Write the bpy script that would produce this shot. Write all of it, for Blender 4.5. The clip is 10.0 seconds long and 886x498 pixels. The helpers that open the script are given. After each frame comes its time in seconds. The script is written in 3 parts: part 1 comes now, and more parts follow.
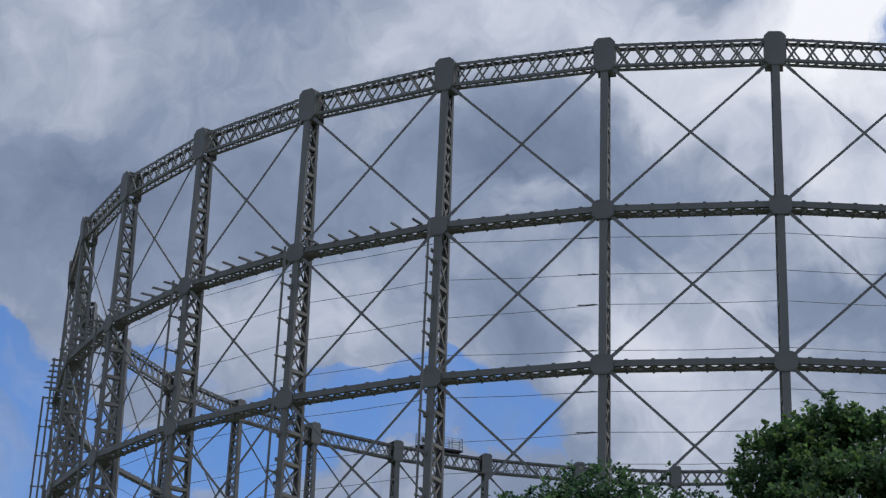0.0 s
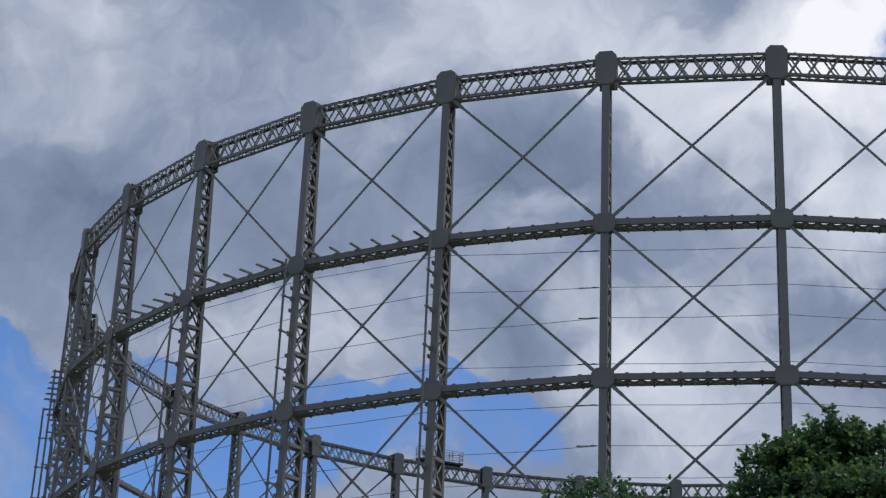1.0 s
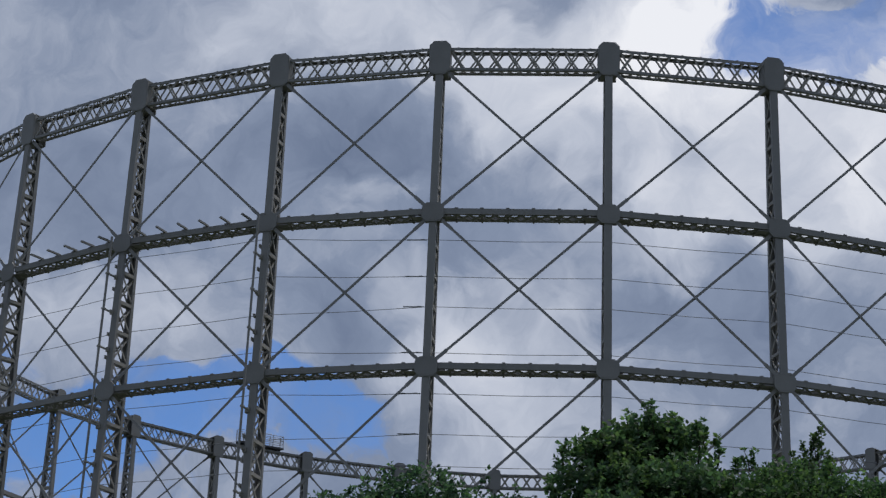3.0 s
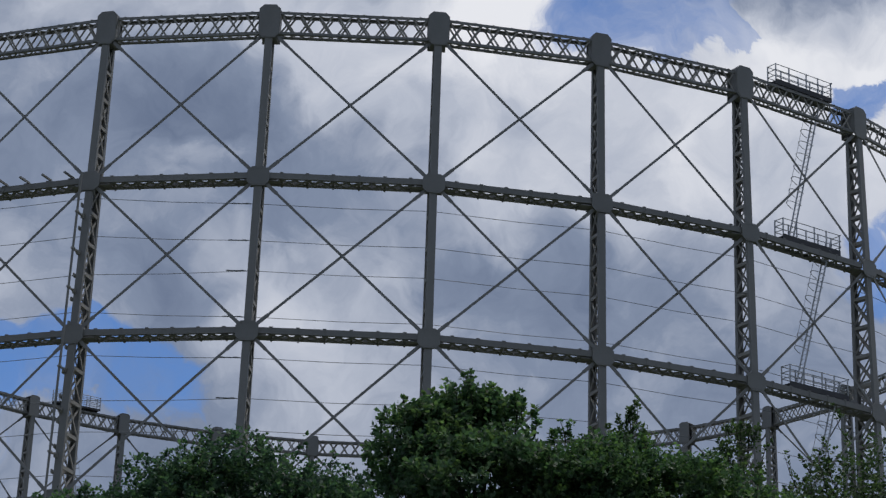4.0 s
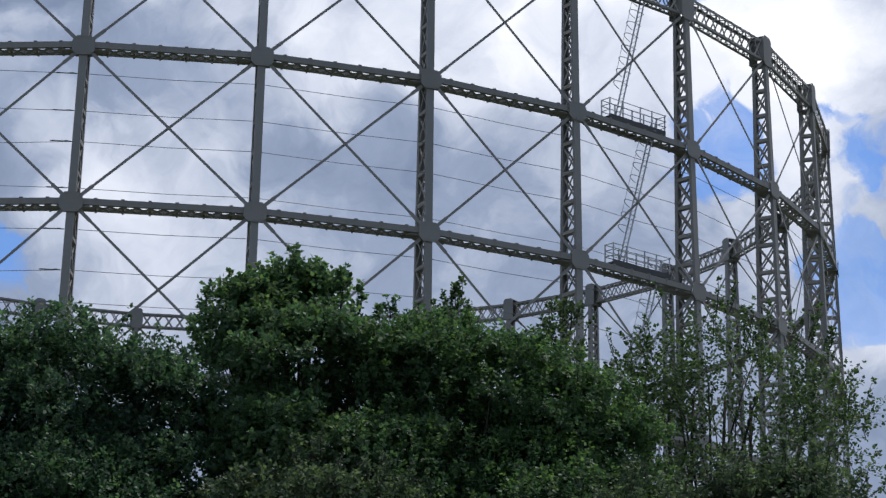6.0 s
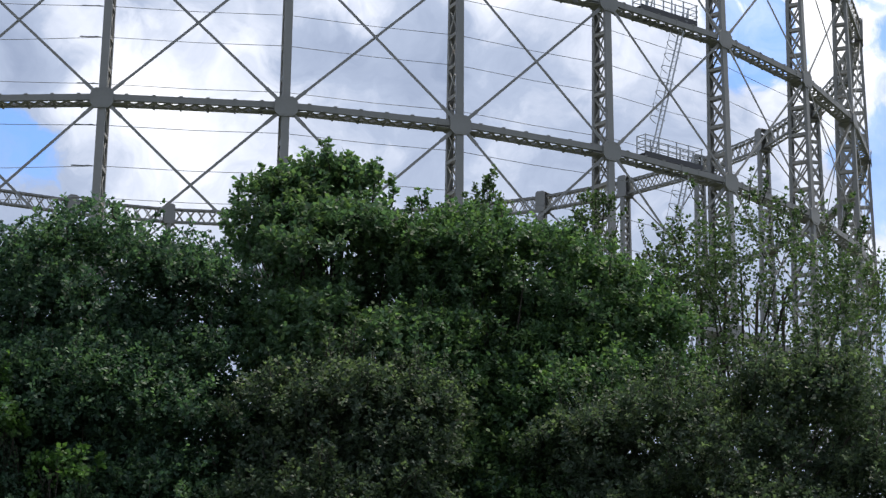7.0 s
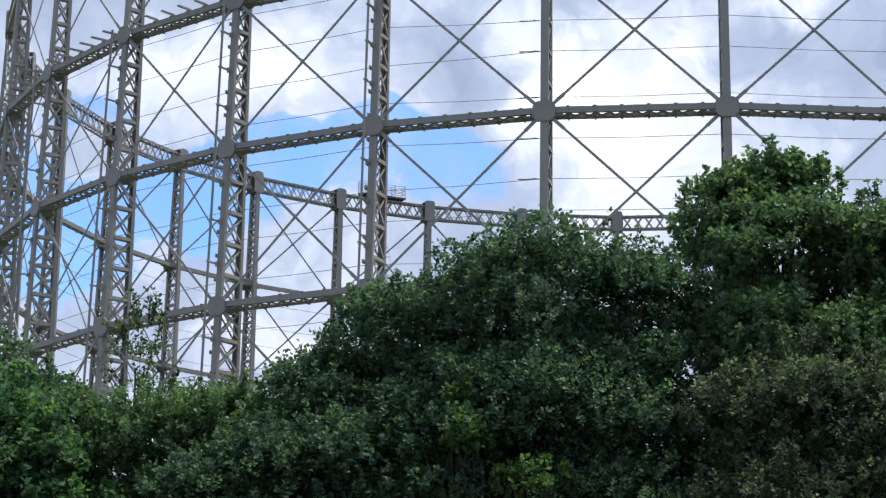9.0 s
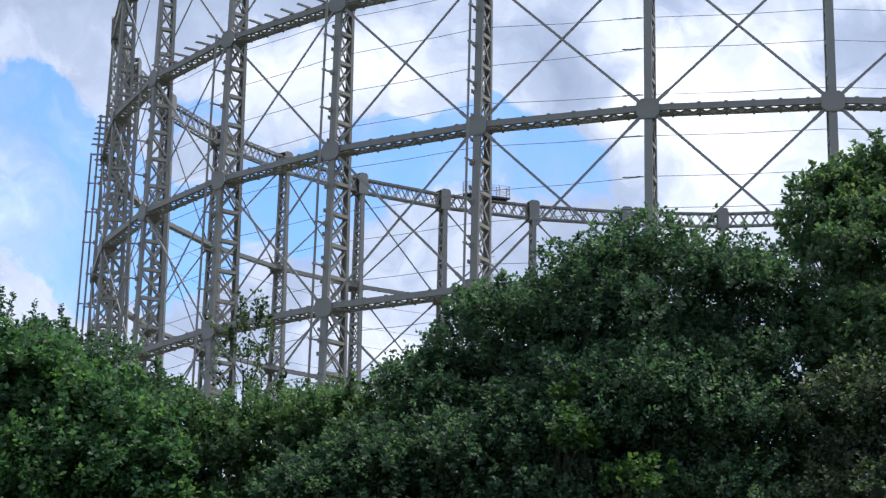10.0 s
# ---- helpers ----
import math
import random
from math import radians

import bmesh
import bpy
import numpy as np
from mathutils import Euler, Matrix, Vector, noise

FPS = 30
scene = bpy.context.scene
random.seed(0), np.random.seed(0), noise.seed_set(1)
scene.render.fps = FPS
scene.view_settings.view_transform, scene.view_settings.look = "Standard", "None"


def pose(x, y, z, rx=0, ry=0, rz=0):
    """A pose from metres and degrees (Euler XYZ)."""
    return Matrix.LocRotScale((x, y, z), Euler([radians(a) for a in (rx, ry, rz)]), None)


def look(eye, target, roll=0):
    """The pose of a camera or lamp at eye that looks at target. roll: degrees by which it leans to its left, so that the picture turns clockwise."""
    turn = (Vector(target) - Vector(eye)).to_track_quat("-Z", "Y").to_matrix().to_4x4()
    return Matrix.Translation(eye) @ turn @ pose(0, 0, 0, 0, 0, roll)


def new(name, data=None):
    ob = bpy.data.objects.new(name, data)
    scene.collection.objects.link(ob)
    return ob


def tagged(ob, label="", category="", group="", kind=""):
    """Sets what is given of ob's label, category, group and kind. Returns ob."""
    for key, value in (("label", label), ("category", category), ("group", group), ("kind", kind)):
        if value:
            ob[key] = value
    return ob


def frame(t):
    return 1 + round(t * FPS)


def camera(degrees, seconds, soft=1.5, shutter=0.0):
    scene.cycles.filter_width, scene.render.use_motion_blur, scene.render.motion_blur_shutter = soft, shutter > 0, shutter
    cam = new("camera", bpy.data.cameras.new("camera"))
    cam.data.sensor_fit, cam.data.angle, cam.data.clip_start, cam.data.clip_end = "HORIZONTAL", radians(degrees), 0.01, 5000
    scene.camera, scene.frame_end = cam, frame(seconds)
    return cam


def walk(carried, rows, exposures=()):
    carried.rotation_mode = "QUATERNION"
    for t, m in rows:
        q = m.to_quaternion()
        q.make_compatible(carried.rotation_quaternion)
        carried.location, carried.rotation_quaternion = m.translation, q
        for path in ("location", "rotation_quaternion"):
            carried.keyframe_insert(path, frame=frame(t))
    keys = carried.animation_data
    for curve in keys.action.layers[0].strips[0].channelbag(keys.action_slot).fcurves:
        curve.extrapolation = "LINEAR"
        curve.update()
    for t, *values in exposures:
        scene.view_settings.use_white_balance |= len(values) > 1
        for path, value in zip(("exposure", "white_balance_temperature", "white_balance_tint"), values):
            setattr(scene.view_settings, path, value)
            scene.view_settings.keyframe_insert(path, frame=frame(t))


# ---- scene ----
# ---- camera: a phone held at one spot, zoomed in, panning and tilting by hand ----
cam = camera(22.93, 10.0, soft=1.35)
EYE = (0.0, 0.0, 1.6)
# seconds, degrees to the right of north, degrees up, degrees of roll
TURNS = [
    (0.0, -7.433, 20.135, 1.539), (0.5, -7.383, 20.270, 1.705), (1.0, -7.473, 20.471, 1.732),
    (1.5, -7.332, 20.246, 1.878), (2.0, -6.989, 20.442, 2.005), (2.5, -5.096, 20.317, 2.089),
    (3.8, 1.341, 19.918, 2.05), (4.0, 2.289, 19.571, 2.057), (4.5, 4.266, 19.266, 1.961),
    (5.0, 6.191, 18.742, 1.942), (5.5, 6.625, 18.070, 1.784), (6.0, 7.154, 16.435, 1.417),
    (6.2, 6.940, 15.621, 1.297), (7.3, 5.644, 13.427, 0.901), (7.5, 4.518, 13.563, 0.827),
    (8.0, 0.899, 13.767, 0.867), (8.5, -2.837, 13.664, 0.662), (9.0, -5.723, 13.554, 0.598),
    (9.5, -7.870, 13.463, 0.797), (10.0, -8.557, 13.521, 0.556),
]


def aim(yaw, pitch, roll):
    return Matrix.Translation(EYE) @ pose(0, 0, 0, 0, 0, -yaw) @ pose(0, 0, 0, 90 + pitch) @ pose(0, 0, 0, 0, 0, ROLL_SIGN * roll)


ROLL_SIGN = 1
walk(cam, [(t, aim(a, p, r)) for t, a, p, r in TURNS],
     exposures=[(0.0, -0.15, 6420, 10), (2.0, -0.16, 6420, 10), (2.7, -0.22, 6420, 10), (4.0, -0.36, 6420, 10), (5.0, -0.26, 6420, 10), (5.5, -0.1, 6430, 10), (6.0, 0.2, 6480, 10), (6.2, 0.28, 6500, 10),
                (6.6, 0.5, 6650, 10), (7.1, 0.88, 6950, 10), (7.3, 0.96, 7000, 10), (8.0, 0.96, 6950, 10), (9.0, 0.96, 6820, 10), (10.0, 0.96, 6650, 10)])

# ---- world: broken cloud over blue, the sun high and veiled by cloud ----
SUN_AZ, SUN_EL = 58.0, 68.0
world = bpy.data.worlds.new("sky")
scene.world = world
world.use_nodes = True


class Nodes:
    """Short-hand for building a node tree."""

    def __init__(self, tree):
        self.tree = tree
        tree.nodes.clear()

    def add(self, kind, inputs=(), **props):
        n = self.tree.nodes.new(kind)
        for k, v in props.items():
            setattr(n, k, v)
        for k, v in dict(inputs).items():
            self.put(n.inputs[k], v)
        return n

    def put(self, socket, v):
        if isinstance(v, bpy.types.NodeSocket):
            self.tree.links.new(v, socket)
        else:
            socket.default_value = v

    def math(self, op, a, b=0.0, c=0.0, clamp=False):
        n = self.add("ShaderNodeMath", {0: a, 1: b, 2: c}, operation=op, use_clamp=clamp)
        return n.outputs[0]

    def smooth(self, v, lo, hi, to_lo=0.0, to_hi=1.0):
        n = self.add("ShaderNodeMapRange", {0: v, 1: lo, 2: hi, 3: to_lo, 4: to_hi}, interpolation_type="SMOOTHSTEP")
        return n.outputs[0]

    def noise(self, vector, scale, detail=4.0, rough=0.55, distort=0.0):
        n = self.add("ShaderNodeTexNoise", {"Vector": vector, "Scale": scale, "Detail": detail, "Roughness": rough, "Distortion": distort})
        return n.outputs[0], n.outputs[1]

    def mix(self, fac, a, b):
        n = self.add("ShaderNodeMix", {0: fac, 6: a, 7: b}, data_type="RGBA")
        return n.outputs[2]


def build_sky():
    k = Nodes(world.node_tree)
    d = k.add("ShaderNodeTexCoord").outputs["Generated"]

    def bend(v, scale, amount, detail):
        _, wob = k.noise(v, scale, detail, 0.6)
        off = k.add("ShaderNodeVectorMath", {0: wob, 1: (0.5, 0.5, 0.5)}, operation="SUBTRACT").outputs[0]
        off = k.add("ShaderNodeVectorMath", {0: off, 3: amount}, operation="SCALE").outputs[0]
        return k.add("ShaderNodeVectorMath", {0: v, 1: off}, operation="ADD").outputs[0]

    bent = bend(bend(d, 11.0, 0.085, 3.0), 38.0, 0.034, 6.0)
    sep = k.add("ShaderNodeSeparateXYZ", {0: bent})
    az = k.math("MULTIPLY", k.math("ARCTAN2", sep.outputs[0], sep.outputs[1]), 57.2958)
    el = k.math("MULTIPLY", k.math("ARCSINE", sep.outputs[2]), 57.2958)
    place = k.add("ShaderNodeCombineXYZ", {0: az, 1: el}).outputs[0]

    def total(items):
        """Adds up soft round patches: azimuth, elevation, half-widths in degrees, weight."""
        acc = 0.0
        for a, e, wa, we, h in items:
            m = k.add("ShaderNodeMapping", {"Vector": place, "Location": (a, e, 0), "Scale": (wa * 1.75, we * 1.75, 1)}, vector_type="TEXTURE")
            g = k.add("ShaderNodeTexGradient", {0: m.outputs[0]}, gradient_type="SPHERICAL").outputs[1]
            acc = k.math("MULTIPLY_ADD", g, h, acc)
        return acc

    # where the blue shows between the clouds
    gaps = total([
        (-19.1, 16.1, 1.6, 1.6, 1.15), (-18.2, 14.3, 2.0, 1.6, 1.20), (-15.1, 17.3, 1.4, 0.6, 0.80), (-12.7, 15.1, 1.7, 1.3, 0.80),
        (-9.8, 15.5, 2.0, 1.0, 0.90), (-7.1, 15.8, 2.5, 1.0, 0.95), (-16.4, 13.8, 1.9, 1.3, 0.90), (-20.0, 17.0, 1.2, 0.9, 0.80),
        (-19.5, 14.8, 2.3, 1.3, 1.05), (-15.3, 12.8, 2.3, 1.8, 0.60), (-9.8, 13.5, 2.5, 1.3, 0.50), (-5.9, 15.8, 1.4, 0.7, 0.30),
        (-19.6, 12.3, 2.3, 0.9, 0.55), (7.4, 25.6, 2.2, 1.1, 1.60), (11.2, 25.4, 1.2, 0.9, -0.60), (14.3, 23.2, 0.9, 0.7, 1.00),
        (12.3, 25.2, 0.9, 0.6, 0.50), (17.6, 23.6, 1.4, 0.7, 0.95), (10.3, 25.2, 1.1, 0.4, 0.80), (14.4, 24.0, 0.9, 0.5, 0.85),
        (15.3, 19.4, 1.1, 0.9, 1.05), (17.9, 15.9, 0.8, 1.3, 0.80), (18.8, 18.6, 0.9, 0.9, 0.80), (18.5, 15.8, 0.8, 0.7, 0.60),
        (18.2, 20.1, 0.9, 0.3, 0.50), (8.8, 25.2, 0.8, 0.4, 0.60)])
    fine, _ = k.noise(bent, 17.0, 9.0, 0.58)
    broad, _ = k.noise(d, 6.0, 4.0, 0.5)
    puffs, _ = k.noise(bent, 23.0, 5.0, 0.5)
    puff = k.math("MULTIPLY", k.math("ABSOLUTE", k.math("SUBTRACT", puffs, 0.5)), 2.0)
    cover = k.math("ADD", k.math("SUBTRACT", 0.92, gaps), k.math("MULTIPLY", k.math("SUBTRACT", fine, 0.5), 1.15))
    cover = k.math("ADD", cover, k.math("MULTIPLY", k.math("SUBTRACT", broad, 0.5), 0.25))
    cover = k.math("ADD", cover, k.math("MULTIPLY", k.math("SUBTRACT", puffs, 0.5), 0.75))
    thin, _ = k.noise(bent, 9.0, 7.0, 0.62)
    alpha = k.math("MAXIMUM", k.smooth(cover, 0.18, 0.56), k.smooth(thin, 0.34, 0.70, 0.05, 0.68))
    # bright and dark parts of the cloud
    light = total([
        (4.0, 26.0, 3.1, 1.5, 0.55), (-0.4, 23.1, 2.7, 1.6, 0.20), (0.1, 15.8, 3.6, 1.9, 0.30), (-5.6, 20.3, 1.9, 0.9, 0.16),
        (-9.6, 17.7, 2.3, 1.3, 0.14), (-13.0, 17.9, 1.9, 1.0, 0.12), (-1.2, 19.9, 2.3, 0.9, 0.12), (-18.3, 25.1, 2.5, 1.5, 0.10),
        (-4.1, 25.8, 5.2, 1.6, 0.42), (-14.8, 23.5, 1.9, 1.2, 0.12), (-18.6, 19.1, 2.5, 1.0, 0.05), (-2.5, 18.4, 1.4, 1.0, 0.16),
        (3.3, 24.2, 2.8, 2.2, 0.46), (5.0, 20.8, 2.2, 0.9, 0.34), (-1.3, 23.4, 1.2, 1.2, 0.22), (8.5, 22.6, 2.3, 2.4, 0.50),
        (-1.1, 17.7, 2.5, 1.3, 0.25), (11.9, 24.4, 3.1, 1.3, 0.60), (15.6, 25.0, 3.8, 1.0, 0.45), (15.8, 21.9, 3.1, 1.9, 0.55),
        (12.7, 20.0, 2.7, 2.2, 0.28), (17.3, 19.1, 1.7, 1.8, 0.36), (16.2, 16.5, 2.0, 1.9, 0.22), (9.5, 21.3, 2.2, 1.0, 0.16),
        (-5.0, 21.3, 0.9, 0.4, 0.22), (-3.6, 21.5, 0.6, 0.4, 0.18), (-18.0, 15.9, 0.9, 1.0, 0.15), (-18.9, 13.5, 2.5, 0.9, 0.10),
        (-9.2, 11.3, 1.9, 0.6, 0.30), (18.3, 22.4, 2.2, 1.3, 0.30), (18.5, 14.5, 1.1, 0.7, 0.35)])
    shade = total([
        (-6.4, 21.8, 3.8, 1.6, 0.12), (-15.1, 21.4, 3.1, 1.9, 0.12), (-10.1, 21.7, 2.7, 1.8, 0.10), (-18.5, 21.1, 2.7, 1.8, 0.14),
        (-12.5, 25.3, 2.7, 1.3, 0.08), (-5.1, 18.4, 2.3, 1.2, 0.10), (-5.1, 23.0, 2.8, 1.9, 0.12), (-0.1, 22.6, 1.9, 1.3, 0.10),
        (3.8, 18.7, 3.3, 1.9, 0.09), (-1.1, 20.0, 2.0, 1.0, 0.12), (3.7, 16.4, 2.0, 1.2, 0.05), (-19.5, 18.9, 2.5, 1.2, 0.08)])
    tone = k.math("ADD", k.math("SUBTRACT", light, shade), k.math("MULTIPLY", k.math("SUBTRACT", fine, 0.5), 0.5))
    tone = k.math("ADD", tone, k.math("MULTIPLY", broad, 0.35))
    tone = k.math("ADD", tone, k.math("MULTIPLY", puff, 0.26))
    tone = k.math("ADD", tone, 0.09)
    ramp = k.add("ShaderNodeValToRGB", {0: tone})
    cr = ramp.color_ramp
    cr.elements[0].position, cr.elements[0].color = 0.0, (0.125, 0.165, 0.26, 1)
    cr.elements[1].position, cr.elements[1].color = 1.0, (0.86, 0.87, 0.91, 1)
    for pos, col in ((0.3, (0.235, 0.285, 0.395, 1)), (0.58, (0.50, 0.54, 0.635, 1)), (0.8, (0.68, 0.705, 0.775, 1))):
        e = cr.elements.new(pos)
        e.color = col
    sky = k.add("ShaderNodeTexSky", sky_type="NISHITA", sun_disc=False, sun_elevation=radians(SUN_EL), sun_rotation=radians(SUN_AZ), air_density=1.0, dust_density=0.0, ozone_density=3.0, altitude=2500.0)
    blue = k.add("ShaderNodeVectorMath", {0: sky.outputs[0], 1: (0.074, 0.100, 0.130)}, operation="MULTIPLY").outputs[0]
    col = k.mix(alpha, blue, ramp.outputs[0])
    bg = k.add("ShaderNodeBackground", {0: col, 1: 1.18})
    k.add("ShaderNodeOutputWorld", {0: bg.outputs[0]})


build_sky()
sun_data = bpy.data.lights.new("sun", "SUN")
sun_data.energy, sun_data.angle, sun_data.color = 2.3, radians(9), (1.0, 0.96, 0.9)
sun = new("sun", sun_data)
_a, _e = radians(SUN_AZ), radians(SUN_EL)
sun.matrix_basis = look((0, 0, 0), (-math.sin(_a) * math.cos(_e), -math.cos(_a) * math.cos(_e), -math.sin(_e)))
sun.location = (0, 0, 90)


# ---- materials ----
def principled(name, colour, rough=0.6, metal=0.0, vary=0.25, scale=3.0, second=None, second_at=0.6, bump=0.2, island=0.0, through_light=None, gloss=0.5):
    """A painted, rusted or leafy surface: two colours broken up by noise at two scales."""
    mat = bpy.data.materials.new(name)
    mat.use_nodes = True
    k = Nodes(mat.node_tree)
    co = k.add("ShaderNodeTexCoord").outputs["Object"]
    fine, _ = k.noise(co, scale * 9, 5, 0.6)
    broad, _ = k.noise(co, scale * 0.6, 6, 0.65, 0.4)
    val = k.math("ADD", k.math("MULTIPLY", k.math("SUBTRACT", fine, 0.5), vary), k.math("MULTIPLY", k.math("SUBTRACT", broad, 0.5), vary * 1.4))
    if island:
        rnd = k.add("ShaderNodeNewGeometry").outputs["Random Per Island"]
        val = k.math("ADD", val, k.math("MULTIPLY", k.math("SUBTRACT", rnd, 0.5), island))
    obj = k.add("ShaderNodeObjectInfo").outputs["Random"]
    val = k.math("ADD", val, k.math("MULTIPLY", k.math("SUBTRACT", obj, 0.5), vary * 0.4))
    val = k.math("ADD", val, 1.0)
    col = k.add("ShaderNodeVectorMath", {0: (colour[0], colour[1], colour[2]), 3: val}, operation="SCALE").outputs[0]
    if second:
        mask = k.smooth(k.math("ADD", k.math("MULTIPLY", broad, 0.7), k.math("MULTIPLY", fine, 0.3)), second_at, second_at + 0.1)
        col = k.mix(mask, col, (second[0], second[1], second[2], 1))
    bsdf = k.add("ShaderNodeBsdfPrincipled", {"Base Color": col, "Roughness": rough, "Metallic": metal, "Specular IOR Level": gloss})
    if bump:
        b = k.add("ShaderNodeBump", {"Height": fine, "Strength": bump, "Distance": 0.02})
        k.put(bsdf.inputs["Normal"], b.outputs[0])
    shader = bsdf.outputs[0]
    if through_light:
        tint = k.add("ShaderNodeVectorMath", {0: col, 1: through_light}, operation="MULTIPLY").outputs[0]
        tr = k.add("ShaderNodeBsdfTranslucent", {0: tint})
        mixer = k.add("ShaderNodeMixShader", {0: 0.5, 1: shader, 2: tr.outputs[0]})
        shader = mixer.outputs[0]
    k.add("ShaderNodeOutputMaterial", {0: shader})
    return mat


PAINT = principled("grey_paint", (0.224, 0.221, 0.208), 0.55, 0.0, 0.22, 0.9, (0.16, 0.12, 0.09), 0.63, 0.15)
# rust-flecked grey paint, lightened: the sky light on the bars is in its colour
LACING = principled("weathered_skylit_paint", (0.31, 0.295, 0.262), 0.6, 0.0, 0.35, 1.2, (0.17, 0.10, 0.06), 0.57, 0.2)
WIRE = principled("wire_steel", (0.22, 0.225, 0.235), 0.55, 0.3, 0.2, 4.0, bump=0.0)
GALV = principled("galvanised_steel", (0.42, 0.43, 0.44), 0.45, 0.5, 0.2, 3.0, (0.25, 0.2, 0.16), 0.66, 0.1)
DECK = principled("deck_steel", (0.07, 0.07, 0.075), 0.7, 0.2, 0.3, 3.0, (0.14, 0.08, 0.05), 0.6, 0.2)
BARK = principled("bark", (0.045, 0.037, 0.028), 0.9, 0.0, 0.5, 4.0, (0.05, 0.06, 0.03), 0.6, 0.6)
GRASS = principled("rough_grass", (0.062, 0.074, 0.042), 0.95, 0.0, 0.6, 0.5, (0.1, 0.09, 0.06), 0.6, 0.6)
GLOW = (1.1, 1.25, 0.8)


def leaf_material(name, colour, island=0.9):
    return principled(name, colour, 0.55, 0.0, 0.3, 0.4, None, 0.6, 0.0, island, GLOW, 0.35)


# ---- mesh helpers ----
class Solid:
    """Collects boxes, beams and plates into one mesh."""

    def __init__(self):
        self.v, self.f = [], []

    def hull8(self, pts):
        n = len(self.v)
        self.v += [tuple(p) for p in pts]
        self.f += [(n, n + 3, n + 2, n + 1), (n + 4, n + 5, n + 6, n + 7), (n, n + 1, n + 5, n + 4), (n + 1, n + 2, n + 6, n + 5), (n + 2, n + 3, n + 7, n + 6), (n + 3, n, n + 4, n + 7)]
        return self

    def box(self, x0, x1, y0, y1, z0, z1):
        return self.hull8([(x0, y0, z0), (x1, y0, z0), (x1, y1, z0), (x0, y1, z0), (x0, y0, z1), (x1, y0, z1), (x1, y1, z1), (x0, y1, z1)])

    def beam(self, a, b, w, h, side=(1, 0, 0)):
        """A bar from a to b, w wide along side and h thick across it."""
        a, b, s = Vector(a), Vector(b), Vector(side)
        d = (b - a).normalized()
        s = (s - d * s.dot(d)).normalized()
        t = d.cross(s)
        s, t = s * w / 2, t * h / 2
        return self.hull8([a - s - t, a + s - t, a + s + t, a - s + t, b - s - t, b + s - t, b + s + t, b - s + t])

    def tube(self, pts, r, sides=6, close=False):
        """A round bar along pts; r is one radius or one for each point."""
        pts = [Vector(p) for p in pts]
        rs = r if isinstance(r, (list, tuple)) else [r] * len(pts)
        n0, m = len(self.v), len(pts)
        for i, p in enumerate(pts):
            d = (pts[(i + 1) % m] - pts[i - 1]) if close else (pts[min(i + 1, m - 1)] - pts[max(i - 1, 0)])
            d.normalize()
            u = d.cross(Vector((0.13, 0.31, 0.94)) if abs(d.z) < 0.9 else Vector((1, 0.1, 0))).normalized()
            w = d.cross(u)
            for j in range(sides):
                q = 2 * math.pi * j / sides
                self.v.append(tuple(p + (u * math.cos(q) + w * math.sin(q)) * rs[i]))
        for i in range(m if close else m - 1):
            i2 = (i + 1) % m
            for j in range(sides):
                j2 = (j + 1) % sides
                self.f.append((n0 + i * sides + j, n0 + i * sides + j2, n0 + i2 * sides + j2, n0 + i2 * sides + j))
        if not close:
            self.f.append(tuple(n0 + j for j in range(sides))[::-1])
            self.f.append(tuple(n0 + (m - 1) * sides + j for j in range(sides)))
        return self

    def plate(self, outline, y0, y1):
        """A flat plate with an outline in x and z, between two depths."""
        n, m = len(self.v), len(outline)
        self.v += [(x, y0, z) for x, z in outline] + [(x, y1, z) for x, z in outline]
        self.f += [tuple(range(n, n + m)), tuple(range(n + 2 * m - 1, n + m - 1, -1))]
        self.f += [(n + i, n + m + i, n + m + (i + 1) % m, n + (i + 1) % m) for i in range(m)]
        return self

    def mesh(self, name, mat, smooth=False):
        me = bpy.data.meshes.new(name)
        me.from_pydata(self.v, [], self.f)
        bm = bmesh.new()
        bm.from_mesh(me)
        bmesh.ops.recalc_face_normals(bm, faces=bm.faces)
        bm.to_mesh(me)
        bm.free()
        me.materials.append(mat)
        if smooth:
            me.polygons.foreach_set("use_smooth", [True] * len(me.polygons))
        return me


def part(name, mesh, parent, label="", at=None):
    ob = new(name, mesh)
    ob.parent = parent
    if at is not None:
        ob.matrix_basis = at
    return tagged(ob, label)


def octagon(w, h, c, z, x=0.0):
    a, b = w / 2, h / 2
    return [(x - a + c, z - b), (x + a - c, z - b), (x + a, z - b + c), (x + a, z + b - c), (x + a - c, z + b), (x - a + c, z + b), (x - a, z + b - c), (x - a, z - b + c)]


# ---- ground ----
g = Solid()
g.box(-3000, 3000, -3000, 3000, -0.4, 0.0)
ground = tagged(new("ground", g.mesh("ground", GRASS)), "rough green grass on flat waste ground", "ground", kind="structure")

# ---- the gasholder's guide frame ----
COLUMNS, FIRST = 32, -0.1183          # how many columns, and the first one's angle from the side facing the viewer
STEP = 2 * math.pi / COLUMNS
TOP = 53.22                           # middle of the top girder
LEVELS = (43.95, 35.20, 26.23, 17.30, 8.40)
frame_base = tagged(new("gasholder_frame"), "tall round grey-painted lattice steel gasholder guide frame standing on the ground", "gasholder")
frame_base.matrix_basis = pose(0, 156.37, 0)


def outer(z):
    return 47.45 + (TOP - z) * 0.0374


def inner(z):
    return outer(z) - 0.92 - (TOP - z) * 0.033


def turn(k):
    return Matrix.Rotation(FIRST + k * STEP, 4, "Z")


COLUMN_W = 0.41


